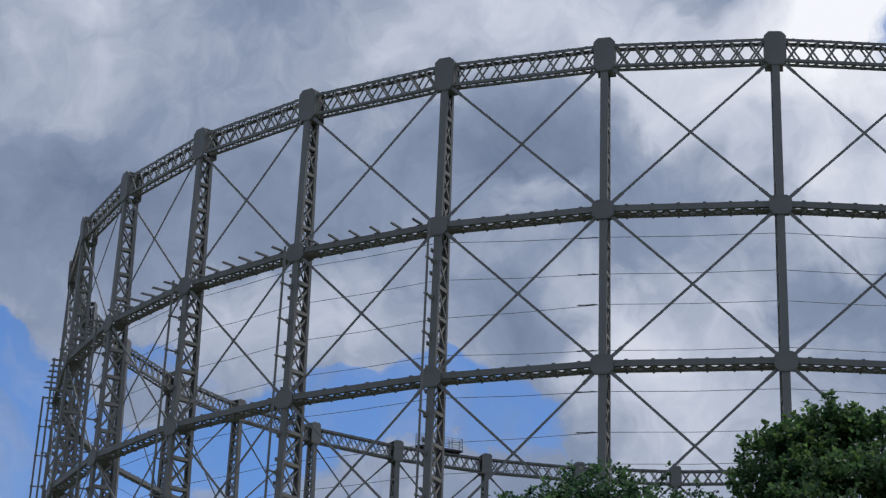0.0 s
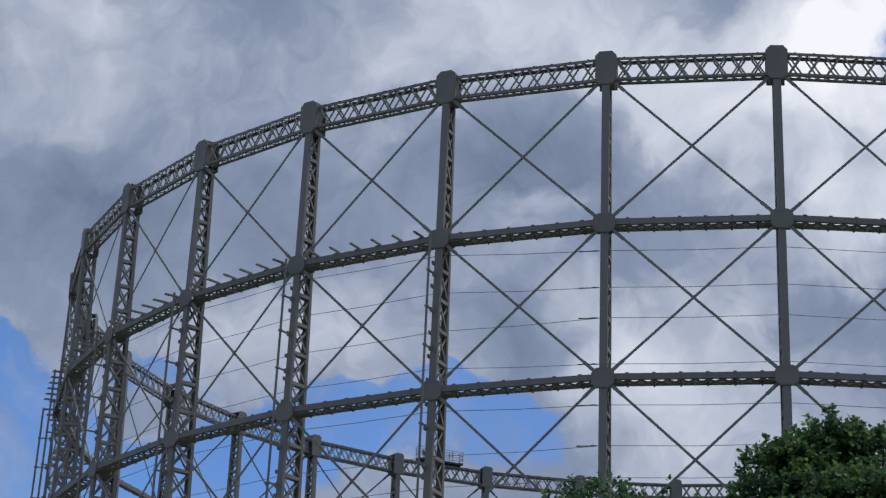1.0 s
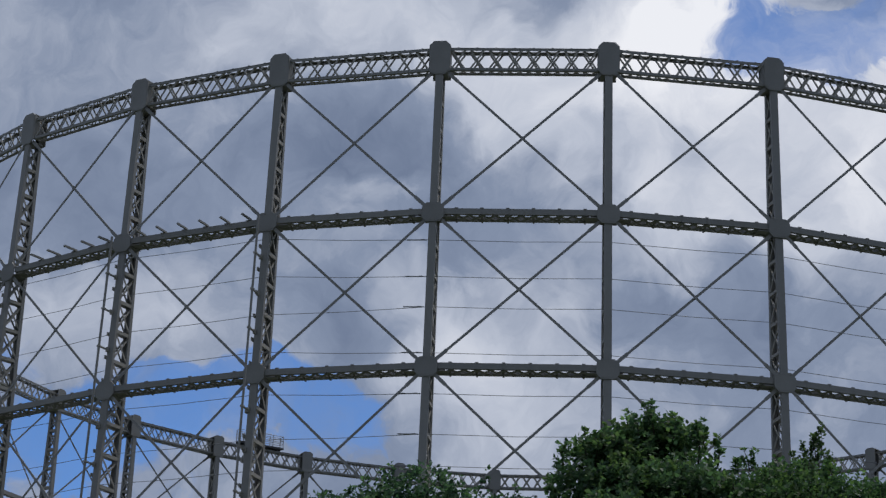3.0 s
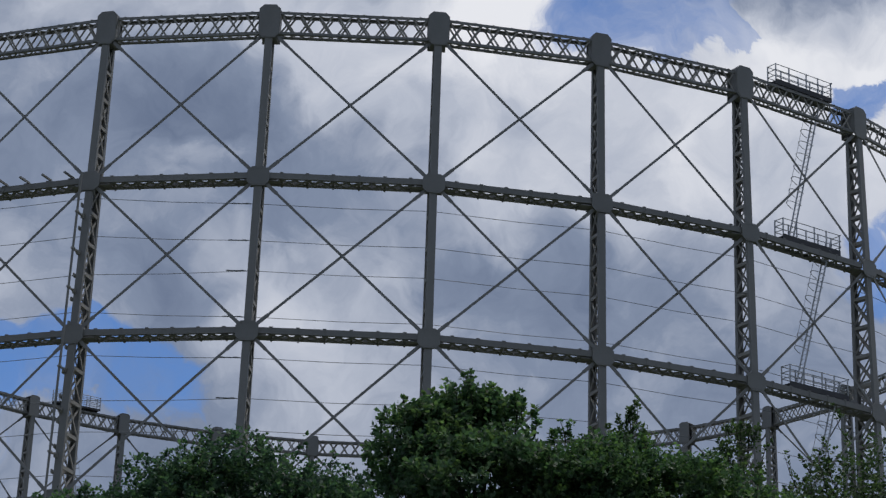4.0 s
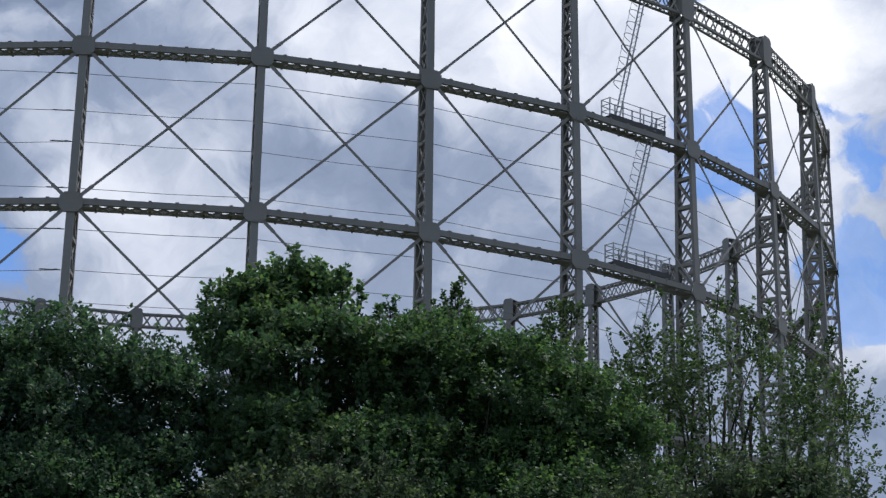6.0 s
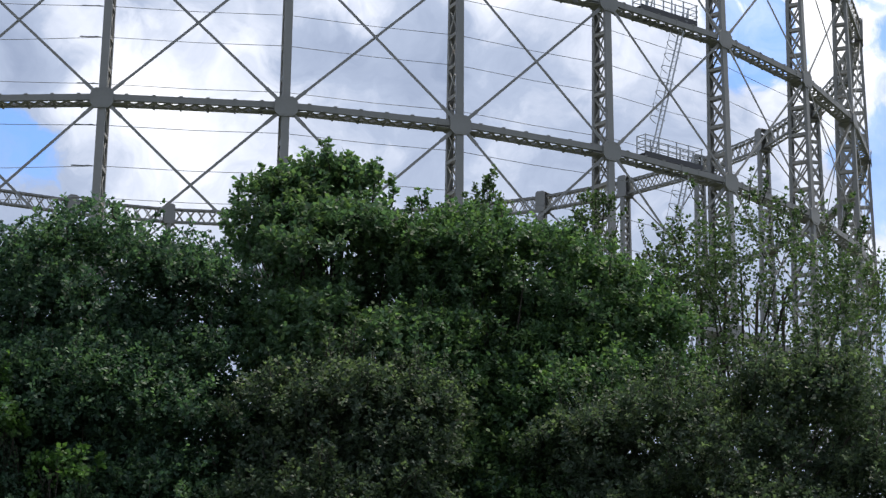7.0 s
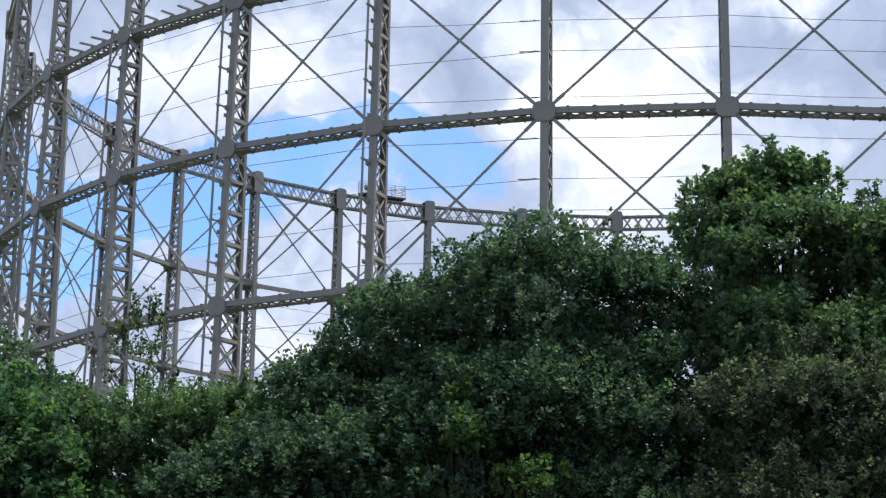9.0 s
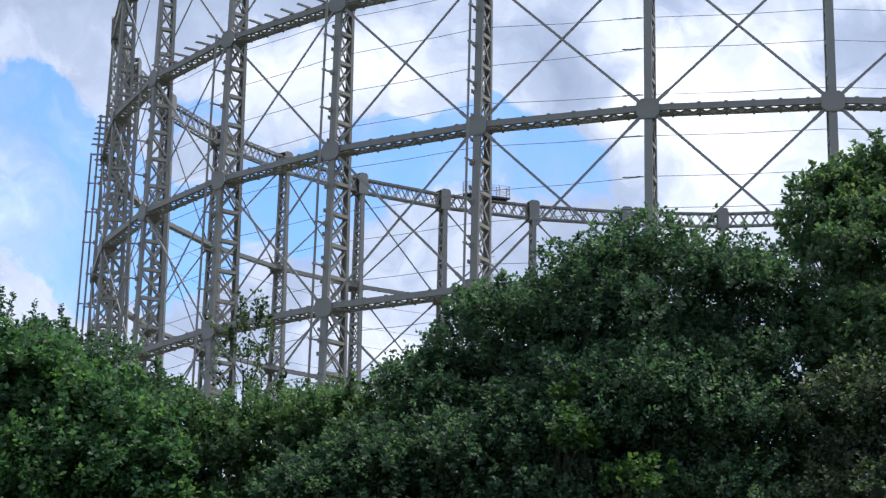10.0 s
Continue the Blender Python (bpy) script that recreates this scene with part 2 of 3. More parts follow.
def side_lacing(sign):
    """Crossed bars and batten plates between the two flanges, on one side of a column."""
    s = Solid()
    x = sign * (COLUMN_W / 2 - 0.05)
    edges = [TOP - 0.95, *LEVELS, 0.3]
    for hi, lo in zip(edges, edges[1:]):
        n = 5
        for i in range(n):
            za, zb = hi - (hi - lo) * i / n, hi - (hi - lo) * (i + 1) / n
            s.beam((x, -outer(za) + 0.08, za - 0.06), (x, -inner(zb) - 0.08, zb + 0.06), 0.115, 0.025, (0, 0.3, 1))
            s.beam((x - sign * 0.03, -inner(za) - 0.08, za - 0.06), (x - sign * 0.03, -outer(zb) + 0.08, zb + 0.06), 0.115, 0.025, (0, 0.3, 1))
            if i:
                s.box(x - 0.03, x + 0.03, -outer(za) + 0.04, -inner(za) - 0.04, za - 0.1, za + 0.1)
    return s.mesh("side_lacing", LACING)


def channel(face, w, thick, lip):
    """A long leaning channel, its lips turned in: the outer or inner flange of a column."""
    d = 1 if face is outer else -1
    a, q = w / 2, 0.03
    shape = [(-a, 0), (a, 0), (a, lip), (a - q, lip), (a - q, thick), (-a + q, thick), (-a + q, lip), (-a, lip)]
    s = Solid()
    lo, hi = 0.0, TOP + 0.6
    s.v = [(x, -face(lo) + d * y, lo) for x, y in shape] + [(x, -face(hi) + d * y, hi) for x, y in shape]
    m = len(shape)
    s.f = [(i, (i + 1) % m, m + (i + 1) % m, m + i) for i in range(m)]
    for o in (0, m):
        s.f += [(o, o + 1, o + 4, o + 5), (o + 1, o + 2, o + 3, o + 4), (o, o + 5, o + 6, o + 7)]
    return s.mesh("column", PAINT)


def cover_plate():
    s = Solid()
    y = -outer(TOP)
    s.plate(octagon(1.18, 2.0, 0.25, TOP), y - 0.09, y - 0.03)
    s.plate(octagon(1.08, 1.9, 0.23, TOP), y - 0.105, y - 0.088)
    s.box(-0.59, -0.53, y - 0.03, y + 0.5, TOP - 0.75, TOP + 0.75)
    s.box(0.53, 0.59, y - 0.03, y + 0.5, TOP - 0.75, TOP + 0.75)
    s.plate([(-0.5, TOP - 0.95), (0.5, TOP - 0.95), (0.5, TOP + 0.85), (0.3, TOP + 1.0), (-0.3, TOP + 1.0), (-0.5, TOP + 0.85)], y + 0.9, y + 0.96)
    s.box(-0.45, 0.45, y + 0.0, y + 0.93, TOP + 0.86, TOP + 0.92)
    s.box(-0.42, 0.42, y + 0.02, y + 0.9, TOP - 0.93, TOP - 0.86)
    return s.mesh("cap_plate", PAINT)


def gusset(z):
    s = Solid()
    y = -outer(z)
    s.plate(octagon(1.2, 1.08, 0.25, z), y - 0.1, y - 0.04)
    for x in (-0.3, -0.1, 0.1, 0.3):
        for h in (-0.44, 0.44):
            s.box(x - 0.025, x + 0.025, y - 0.125, y - 0.09, z + h - 0.025, z + h + 0.025)
    yi = -inner(z)
    s.box(-0.55, 0.55, y - 0.04, y + 0.95, z - 0.27, z - 0.22)
    s.plate([(-0.6, z + 0.22), (-0.6, z - 0.27), (0.6, z - 0.27), (0.6, z + 0.22)], y + 0.74, y + 0.78)
    s.box(-0.2, 0.2, y + 0.7, yi + 0.01, z - 0.26, z - 0.22)
    return s.mesh("gusset_plate", PAINT)


M_OUT, M_IN = channel(outer, COLUMN_W, 0.04, 0.2), channel(inner, COLUMN_W * 0.95, 0.04, 0.22)
M_LACE = (side_lacing(-1), side_lacing(1))
M_CAP, M_GUSSETS = cover_plate(), [gusset(z) for z in LEVELS]
for k in range(COLUMNS):
    col = part("column", M_OUT, frame_base, at=turn(k))
    part("inner_flange", M_IN, col)
    tagged(part("side_lacing", M_LACE[0], col), kind="stuff")
    tagged(part("side_lacing", M_LACE[1], col), kind="stuff")
    part("cap_plate", M_CAP, col, "flat grey eight-sided cap plate")
    for m in M_GUSSETS:
        part("gusset_plate", m, col)


# top girder: a square lattice box between two caps
def top_girder_parts():
    half = outer(TOP) * math.sin(STEP / 2) - 0.5
    y0 = -outer(TOP) * math.cos(STEP / 2) - 0.02
    y1 = y0 + 0.66
    zt, zb = TOP + 0.60, TOP - 0.74
    out = []
    for y, d in ((y0, 1), (y1, -1)):
        for z, u in ((zt, -1), (zb, 1)):
            s = Solid()
            s.box(-half, half, min(y, y + d * 0.16), max(y, y + d * 0.16), z - 0.02, z + 0.02)
            s.box(-half, half, min(y, y + d * 0.03), max(y, y + d * 0.03), min(z, z + u * 0.15), max(z, z + u * 0.15))
            if u < 0:
                for i in range(8):
                    x = -half + (i + 0.5) * 2 * half / 8
                    s.box(x - 0.05, x + 0.05, y - 0.01 if d > 0 else y - 0.09, y + 0.09 if d > 0 else y + 0.01, z + 0.021, z + 0.05)
            out.append(("chord", s.mesh("chord", PAINT)))
    n = 8
    for y, d in ((y0 + 0.05, 1), (y1 - 0.05, -1)):
        s = Solid()
        for i in range(n):
            xa, xb = -half + 2 * half * i / n, -half + 2 * half * (i + 1) / n
            xa, xb = xa + 0.13, xb - 0.13
            s.beam((xa, y, zb + 0.08), (xb, y, zt - 0.08), 0.1, 0.03, (1, 0, 0))
            s.beam((xa, y + d * 0.035, zt - 0.08), (xb, y + d * 0.035, zb + 0.08), 0.1, 0.03, (1, 0, 0))
        out.append(("face_lattice", s.mesh("face_lattice", LACING)))
    for z in (zt - 0.05, zb + 0.05):
        s = Solid()
        n2 = 8
        for i in range(n2):
            xa, xb = -half + 2 * half * i / n2, -half + 2 * half * (i + 1) / n2
            xm = (xa + xb) / 2
            s.beam((xa, y0 + 0.1, z), (xm, y1 - 0.1, z), 0.075, 0.03, (1, 0, 0))
            s.beam((xm, y1 - 0.1, z), (xb, y0 + 0.1, z), 0.075, 0.03, (1, 0, 0))
        out.append(("flat_lacing", s.mesh("flat_lacing", LACING)))
    return out


def ring_girder_parts(z):
    """A channel on the outside, a lighter one inside, and lacing between them."""
    half = outer(z) * math.sin(STEP / 2) - 0.55
    y0 = -outer(z) * math.cos(STEP / 2) - 0.04
    y1 = y0 + 0.8
    web = Solid()
    web.box(-half, half, y0, y0 + 0.04, z - 0.10, z + 0.23)
    web.box(-half, half, y0 + 0.04, y0 + 0.17, z + 0.20, z + 0.23)
    web.box(-half, half, y0 + 0.04, y0 + 0.2, z - 0.10, z - 0.075)
    for i in range(6):
        x = -half + (i + 0.5) * 2 * half / 6
        web.box(x - 0.09, x + 0.09, y0 - 0.02, y0 + 0.12, z + 0.23, z + 0.28)
        web.box(x - 0.02, x + 0.02, y0 - 0.012, y0, z - 0.10, z + 0.23)
    web = web.mesh("web", PAINT)
    chord = Solid()
    chord.box(-half, half, y1 - 0.03, y1, z - 0.25, z - 0.23 + 0.0073 * (z - 1.6))
    chord.box(-half, half, y1 - 0.21, y1 - 0.03, z - 0.25, z - 0.225)
    for i in range(6):
        x = -half + (i + 0.5) * 2 * half / 6
        chord.box(x - 0.05, x + 0.05, y1 - 0.1, y1 + 0.02, z - 0.3, z - 0.25)
    # tie plates that close the girder's underside beside each column
    for e in (-1, 1):
        xa, xb = sorted((e * half, e * (half - 0.62)))
        chord.box(xa, xb, y0 + 0.05, y1 - 0.04, z - 0.215, z - 0.185)
        xa, xb = sorted((e * half, e * (half - 0.4)))
        chord.box(xa, xb, y1 - 0.07, y1 - 0.04, z - 0.18, z + 0.12)
    chord = chord.mesh("chord", PAINT)
    lace = Solid()
    n = 12
    for i in range(n):
        xa, xb = -half + 2 * half * i / n, -half + 2 * half * (i + 1) / n
        lace.beam((xa, y0 + 0.1, z - 0.115), (xb, y1 - 0.1, z - 0.205), 0.15, 0.025, (1, 0, 0))
        lace.beam((xa, y1 - 0.1, z - 0.235), (xb, y0 + 0.1, z - 0.145), 0.15, 0.025, (1, 0, 0))
        if i % 2:
            lace.beam((xa, y0 + 0.06, z - 0.08), (xa, y1 - 0.04, z - 0.17), 0.14, 0.03, (1, 0, 0))
    lace = lace.mesh("lacing", PAINT)
    return web, chord, lace


def brace_meshes(hi, lo, top):
    """The two crossing flat bars of a bay."""
    out = []
    yh, yl = -outer(hi) * math.cos(STEP / 2) + 0.03, -outer(lo) * math.cos(STEP / 2) + 0.03
    xh, xl = outer(hi) * math.sin(STEP / 2) - 0.44, outer(lo) * math.sin(STEP / 2) - 0.46
    zh = hi - (0.86 if top else 0.4)
    zl = lo + 0.41
    for sgn in (-1, 1):
        s = Solid()
        off = -0.03 if sgn > 0 else 0.03
        a, b = Vector((-sgn * xh, yh + off, zh)), Vector((sgn * xl, yl + off, zl))
        flat = (b - a).cross(Vector((0, 1, 0)))
        s.beam(a, b, 0.14, 0.03, flat)
        s.beam(a, a + (b - a) * 0.07, 0.19, 0.045, flat)
        s.beam(b, b + (a - b) * 0.07, 0.19, 0.045, flat)
        if sgn > 0:
            mid = (a + b) / 2
            s.plate(octagon(0.22, 0.22, 0.06, mid.z, mid.x), mid.y - 0.03, mid.y - 0.012)
        out.append(s.mesh("brace", PAINT))
    return out


M_TOP = top_girder_parts()
M_RINGS = [ring_girder_parts(z) for z in LEVELS]
STAGES = [TOP, *LEVELS]
M_BRACES = [brace_meshes(hi, lo, hi == TOP) for hi, lo in zip(STAGES, STAGES[1:])]
for k in range(COLUMNS):
    at = turn(k + 0.5)
    girder = part("top_girder", M_TOP[0][1], frame_base, "open lattice box girder", at)
    for name, m in M_TOP[1:]:
        tagged(part(name, m, girder), kind="" if name == "chord" else "stuff")
    for web, chord, lace in M_RINGS:
        girder = part("ring_girder", web, frame_base, at=at)
        part("chord", chord, girder)
        tagged(part("lacing", lace, girder), kind="stuff")
    for pair in M_BRACES:
        for m in pair:
            part("brace", m, frame_base, at=at)


# thin wires strung round through the columns
def hoop_wire(z, rise):
    s = Solid()
    pts = []
    for k in range(COLUMNS):
        a, b = FIRST + k * STEP, FIRST + (k + 1) * STEP
        for f in (0.0, 0.5):
            q = (k + f) - COLUMNS if k + f > COLUMNS / 2 else k + f
            up = rise * (max(0.0, min(1.0, -q)) if q > -6 else max(0.0, 1 - (-6 - q) / 4))
            r = outer(z) - 0.25
            p = Vector((math.sin(a), -math.cos(a), 0)).lerp(Vector((math.sin(b), -math.cos(b), 0)), f) * r
            p.z = z + up - (0.06 if f else 0.0)
            pts.append(p)
    s.tube(pts, 0.017, 5, True)
    return s.mesh("tie_wire", WIRE)


WIRES = [(42.44, 0.6), (40.34, 0.5), (38.62, 0.0), (36.05, 0.45), (33.80, 0.3), (31.60, 0.0), (29.9, 0.0), (27.3, 0.3), (24.8, 0.0), (22.6, 0.0), (20.9, 0.0), (18.4, 0.0)]
for z, rise in WIRES:
    part("tie_wire", hoop_wire(z, rise), frame_base, "thin dark steel wire")
    s = Solid()
    r = outer(z) - 0.25
    for x, rad, ln in ((-0.55, 0.038, 0.26), (-1.25, 0.038, 0.26)):
        s.tube([(x - ln / 2, -r, z + 0.02), (x - ln / 4, -r, z + 0.02), (x + ln / 4, -r, z + 0.02), (x + ln / 2, -r, z + 0.02)], [0.02, rad, rad, 0.02], 6)
    s.tube([(-1.4, -r, z + 0.02), (-0.3, -r, z)], 0.032, 5)
    part("turnbuckle", s.mesh("turnbuckle", WIRE), frame_base, "small dark turnbuckle", turn(0))


# bracket arms that stand out over the second ring on one side of the frame
def bracket_arm(x):
    z = LEVELS[0]
    y = -outer(z) * math.cos(STEP / 2) - 0.04
    s = Solid()
    s.box(x - 0.05, x + 0.05, y - 0.85, y + 0.4, z + 0.282, z + 0.35)
    s.box(x - 0.015, x + 0.015, y - 0.8, y + 0.2, z + 0.35, z + 0.41)
    return s.mesh("bracket_arm", PAINT)


half = outer(LEVELS[0]) * math.sin(STEP / 2) - 0.55
M_ARMS = [bracket_arm(-half + (i + 0.5) * 2 * half / 6 + 0.14) for i in range(6)]
for k in range(-9, -1):
    for m in M_ARMS:
        part("bracket_arm", m, frame_base, at=turn(k + 0.5))


# standpipes held off the columns on the same side
def standpipe():
    s = Solid()
    hi = LEVELS[0] + 0.15
    s.tube([(-0.16, -outer(0) - 0.78, 0.0), (-0.16, -outer(hi) - 0.78, hi)], 0.07, 8)
    return s.mesh("standpipe", PAINT)


def pipe_bracket(z):
    s = Solid()
    y = -outer(z)
    s.box(-0.22, -0.12, y - 0.86, y - 0.03, z - 0.04, z + 0.04)
    s.box(-0.25, -0.07, y - 0.88, y - 0.69, z - 0.05, z + 0.05)
    s.box(-0.25, -0.07, y - 0.12, y - 0.02, z - 0.13, z + 0.13)
    return s.mesh("pipe_bracket", LACING)


M_PIPE = standpipe()
M_CLIPS = [pipe_bracket(z) for z in (41.9, 39.8, 37.6, 33.2, 31.0, 28.6, 24.4, 22.0, 19.6, 15.0, 11.0, 5.0)]
for k in range(-7, 0):
    pipe = part("standpipe", M_PIPE, frame_base, "slim grey standpipe held off the column", turn(k))
    for m in M_CLIPS:
        part("pipe_bracket", m, pipe)


# small step irons on the flanges of those columns
def step_iron(z):
    s = Solid()
    y = -outer(z)
    s.box(-COLUMN_W / 2 - 0.13, -COLUMN_W / 2 + 0.05, y + 0.05, y + 0.22, z - 0.05, z + 0.05)
    s.box(-COLUMN_W / 2 - 0.17, -COLUMN_W / 2 - 0.09, y - 0.02, y + 0.26, z - 0.09, z + 0.11)
    return s.mesh("step_iron", LACING)


M_STEPS = [step_iron(42.6 - 1.35 * i) for i in range(18)]
for k in range(-5, 0):
    for m in M_STEPS:
        part("step_iron", m, frame_base, at=turn(k))


# platforms with rails and caged ladders between them, on two opposite sides
def rail_post(x, y, z, h=1.1):
    s = Solid()
    s.beam((x, y, z), (x, y, z + h), 0.06, 0.06)
    return s.mesh("post", GALV)


def platform(z, at):
    y0 = -outer(z) * math.cos(STEP / 2) + 0.05
    y1 = y0 + 0.75
    xa, xb = -2.05, 2.5
    d = Solid()
    d.box(xa, xb, y0, y1, z, z + 0.05)
    for y in (y0, y1 - 0.06):
        d.box(xa, xb, y, y + 0.06, z - 0.14, z)
    for i in range(7):
        x = xa + 0.1 + (xb - xa - 0.2) * i / 6
        d.box(x - 0.04, x + 0.04, y0 + 0.06, y1 - 0.06, z - 0.12, z)
    d.box(xa, xb, y0, y0 + 0.02, z + 0.05, z + 0.17)
    deck = part("platform", d.mesh("platform", DECK), frame_base, "narrow steel platform with handrails", at)
    for y in (y0 + 0.04, y1 - 0.04):
        for x in (xa + 0.04, xa + 1.1, xa + 2.5, xb - 1.1, xb - 0.04):
            part("post", rail_post(x, y, z + 0.05), deck)
    for h in (0.42, 0.76, 1.12):
        s = Solid()
        s.tube([(xb - 0.04, y0 + 0.04, z + h), (xa + 0.1, y0 + 0.04, z + h), (xa + 0.04, y0 + 0.1, z + h), (xa + 0.04, y1 - 0.1, z + h), (xa + 0.1, y1 - 0.04, z + h), (xb - 0.04, y1 - 0.04, z + h)], 0.026, 6)
        part("handrail", s.mesh("handrail", GALV), deck)
    for h in (0.42, 0.76, 1.12):
        s = Solid()
        s.tube([(xb - 0.04, y0 - 0.06, z + h), (xb + 0.06, y0 + 0.05, z + h), (xb + 0.06, y1 - 0.05, z + h), (xb - 0.04, y1 + 0.06, z + h)], 0.024, 6)
        part("end_rail", s.mesh("end_rail", GALV), deck)
    return deck


def ladder(zt, zb, at):
    """A leaning ladder whose back faces along the ring, with hoops round the climber."""
    y = -outer((zt + zb) / 2) * math.cos(STEP / 2) + 0.45
    lean = (outer(zb) - outer(zt)) / 2
    top, bot = Vector((2.0, y + lean, zt + 0.9)), Vector((-1.1, y - lean, zb))
    s = Solid()
    s.beam(top + Vector((0, -0.19, 0)), bot + Vector((0, -0.19, 0)), 0.08, 0.05)
    lad = part("ladder", s.mesh("ladder", GALV), frame_base, "galvanised ladder with a hooped safety cage", at)
    s = Solid()
    s.beam(top + Vector((0, 0.19, 0)), bot + Vector((0, 0.19, 0)), 0.08, 0.05)
    part("stile", s.mesh("stile", GALV), lad)
    n = int((top - bot).length / 0.3)
    r0 = Solid()
    r0.tube([(0, -0.19, 0), (0, 0.19, 0)], 0.013, 6)
    rung = r0.mesh("rung", GALV)
    for i in range(1, n):
        part("rung", rung, lad, at=Matrix.Translation(bot.lerp(top, i / n)))
    way = (top - bot).normalized()
    out = Vector((-1, 0, 0)) - way * Vector((-1, 0, 0)).dot(way)
    out.normalize()
    h0 = Solid()
    h0.tube([out * (0.78 * math.sin(math.pi * j / 12)) + Vector((0, -0.36 * math.cos(math.pi * j / 12), 0)) for j in range(13)], 0.022, 5)
    hoop = h0.mesh("hoop", GALV)
    ln = (top - bot).length
    d = 2.3
    while d < ln - 0.3:
        part("hoop", hoop, lad, at=Matrix.Translation(bot + way * d))
        d += 0.85
    for ang in (0.5,):
        off = out * (0.78 * math.sin(math.pi * ang)) + Vector((0, -0.36 * math.cos(math.pi * ang), 0))
        s = Solid()
        s.beam(bot + way * 2.3 + off, top - way * 0.4 + off, 0.03, 0.012, (0, 1, 0))
        part("cage_strap", s.mesh("cage_strap", GALV), lad)
    return lad


DECKS = [TOP + 0.9, *(z + 0.44 for z in LEVELS)]
for side in (3.5, 19.5):
    for z in DECKS:
        platform(z, turn(side))
    for zt, zb in zip(DECKS, DECKS[1:]):
        ladder(zt, zb + 0.05, turn(side))


# ---- trees ----
def leaf_mesh(name, centres, ways, sizes, mats, rng, length, per):
    """Leafy sprays: small pointed leaves set alternately along a short twig at each centre, as one mesh."""
    n = int(per.sum())
    way = np.repeat(ways, per, axis=0)
    twig = np.repeat(length, per)[:, None]
    f = rng.random((n, 1))
    ring = rng.normal(size=(n, 3))
    ring -= way * (ring * way).sum(1)[:, None]
    ring /= np.linalg.norm(ring, axis=1)[:, None] + 1e-9
    p = np.repeat(centres, per, axis=0) + way * twig * (f - 0.35) + ring * twig * 0.16 * rng.random((n, 1))
    d = way * (0.35 + 0.55 * f) + ring * 0.85 + np.array([0, 0, -0.08])
    d /= np.linalg.norm(d, axis=1)[:, None]
    nrm = np.array([0, 0, 0.55]) + way * np.array([0.6, 0.6, 0.2]) + rng.normal(size=(n, 3)) * 0.45
    nrm -= d * (nrm * d).sum(1)[:, None]
    nrm /= np.linalg.norm(nrm, axis=1)[:, None] + 1e-9
    w = np.cross(nrm, d)
    ln = (sizes[0] + rng.random(n) * (sizes[1] - sizes[0]))[:, None]
    wd = ln * (0.34 + 0.12 * rng.random(n)[:, None])
    v = np.empty((n, 4, 3))
    v[:, 0] = p
    v[:, 1] = p + d * ln * 0.45 + w * wd + nrm * ln * 0.08
    v[:, 2] = p + d * ln - nrm * ln * 0.1
    v[:, 3] = p + d * ln * 0.45 - w * wd + nrm * ln * 0.08
    me = bpy.data.meshes.new(name)
    me.vertices.add(n * 4)
    me.vertices.foreach_set("co", v.reshape(-1))
    me.loops.add(n * 4)
    me.loops.foreach_set("vertex_index", np.arange(n * 4, dtype=np.int32))
    me.polygons.add(n)
    me.polygons.foreach_set("loop_start", np.arange(n, dtype=np.int32) * 4)
    me.update(calc_edges=True)
    me.materials.append(mats)
    return me


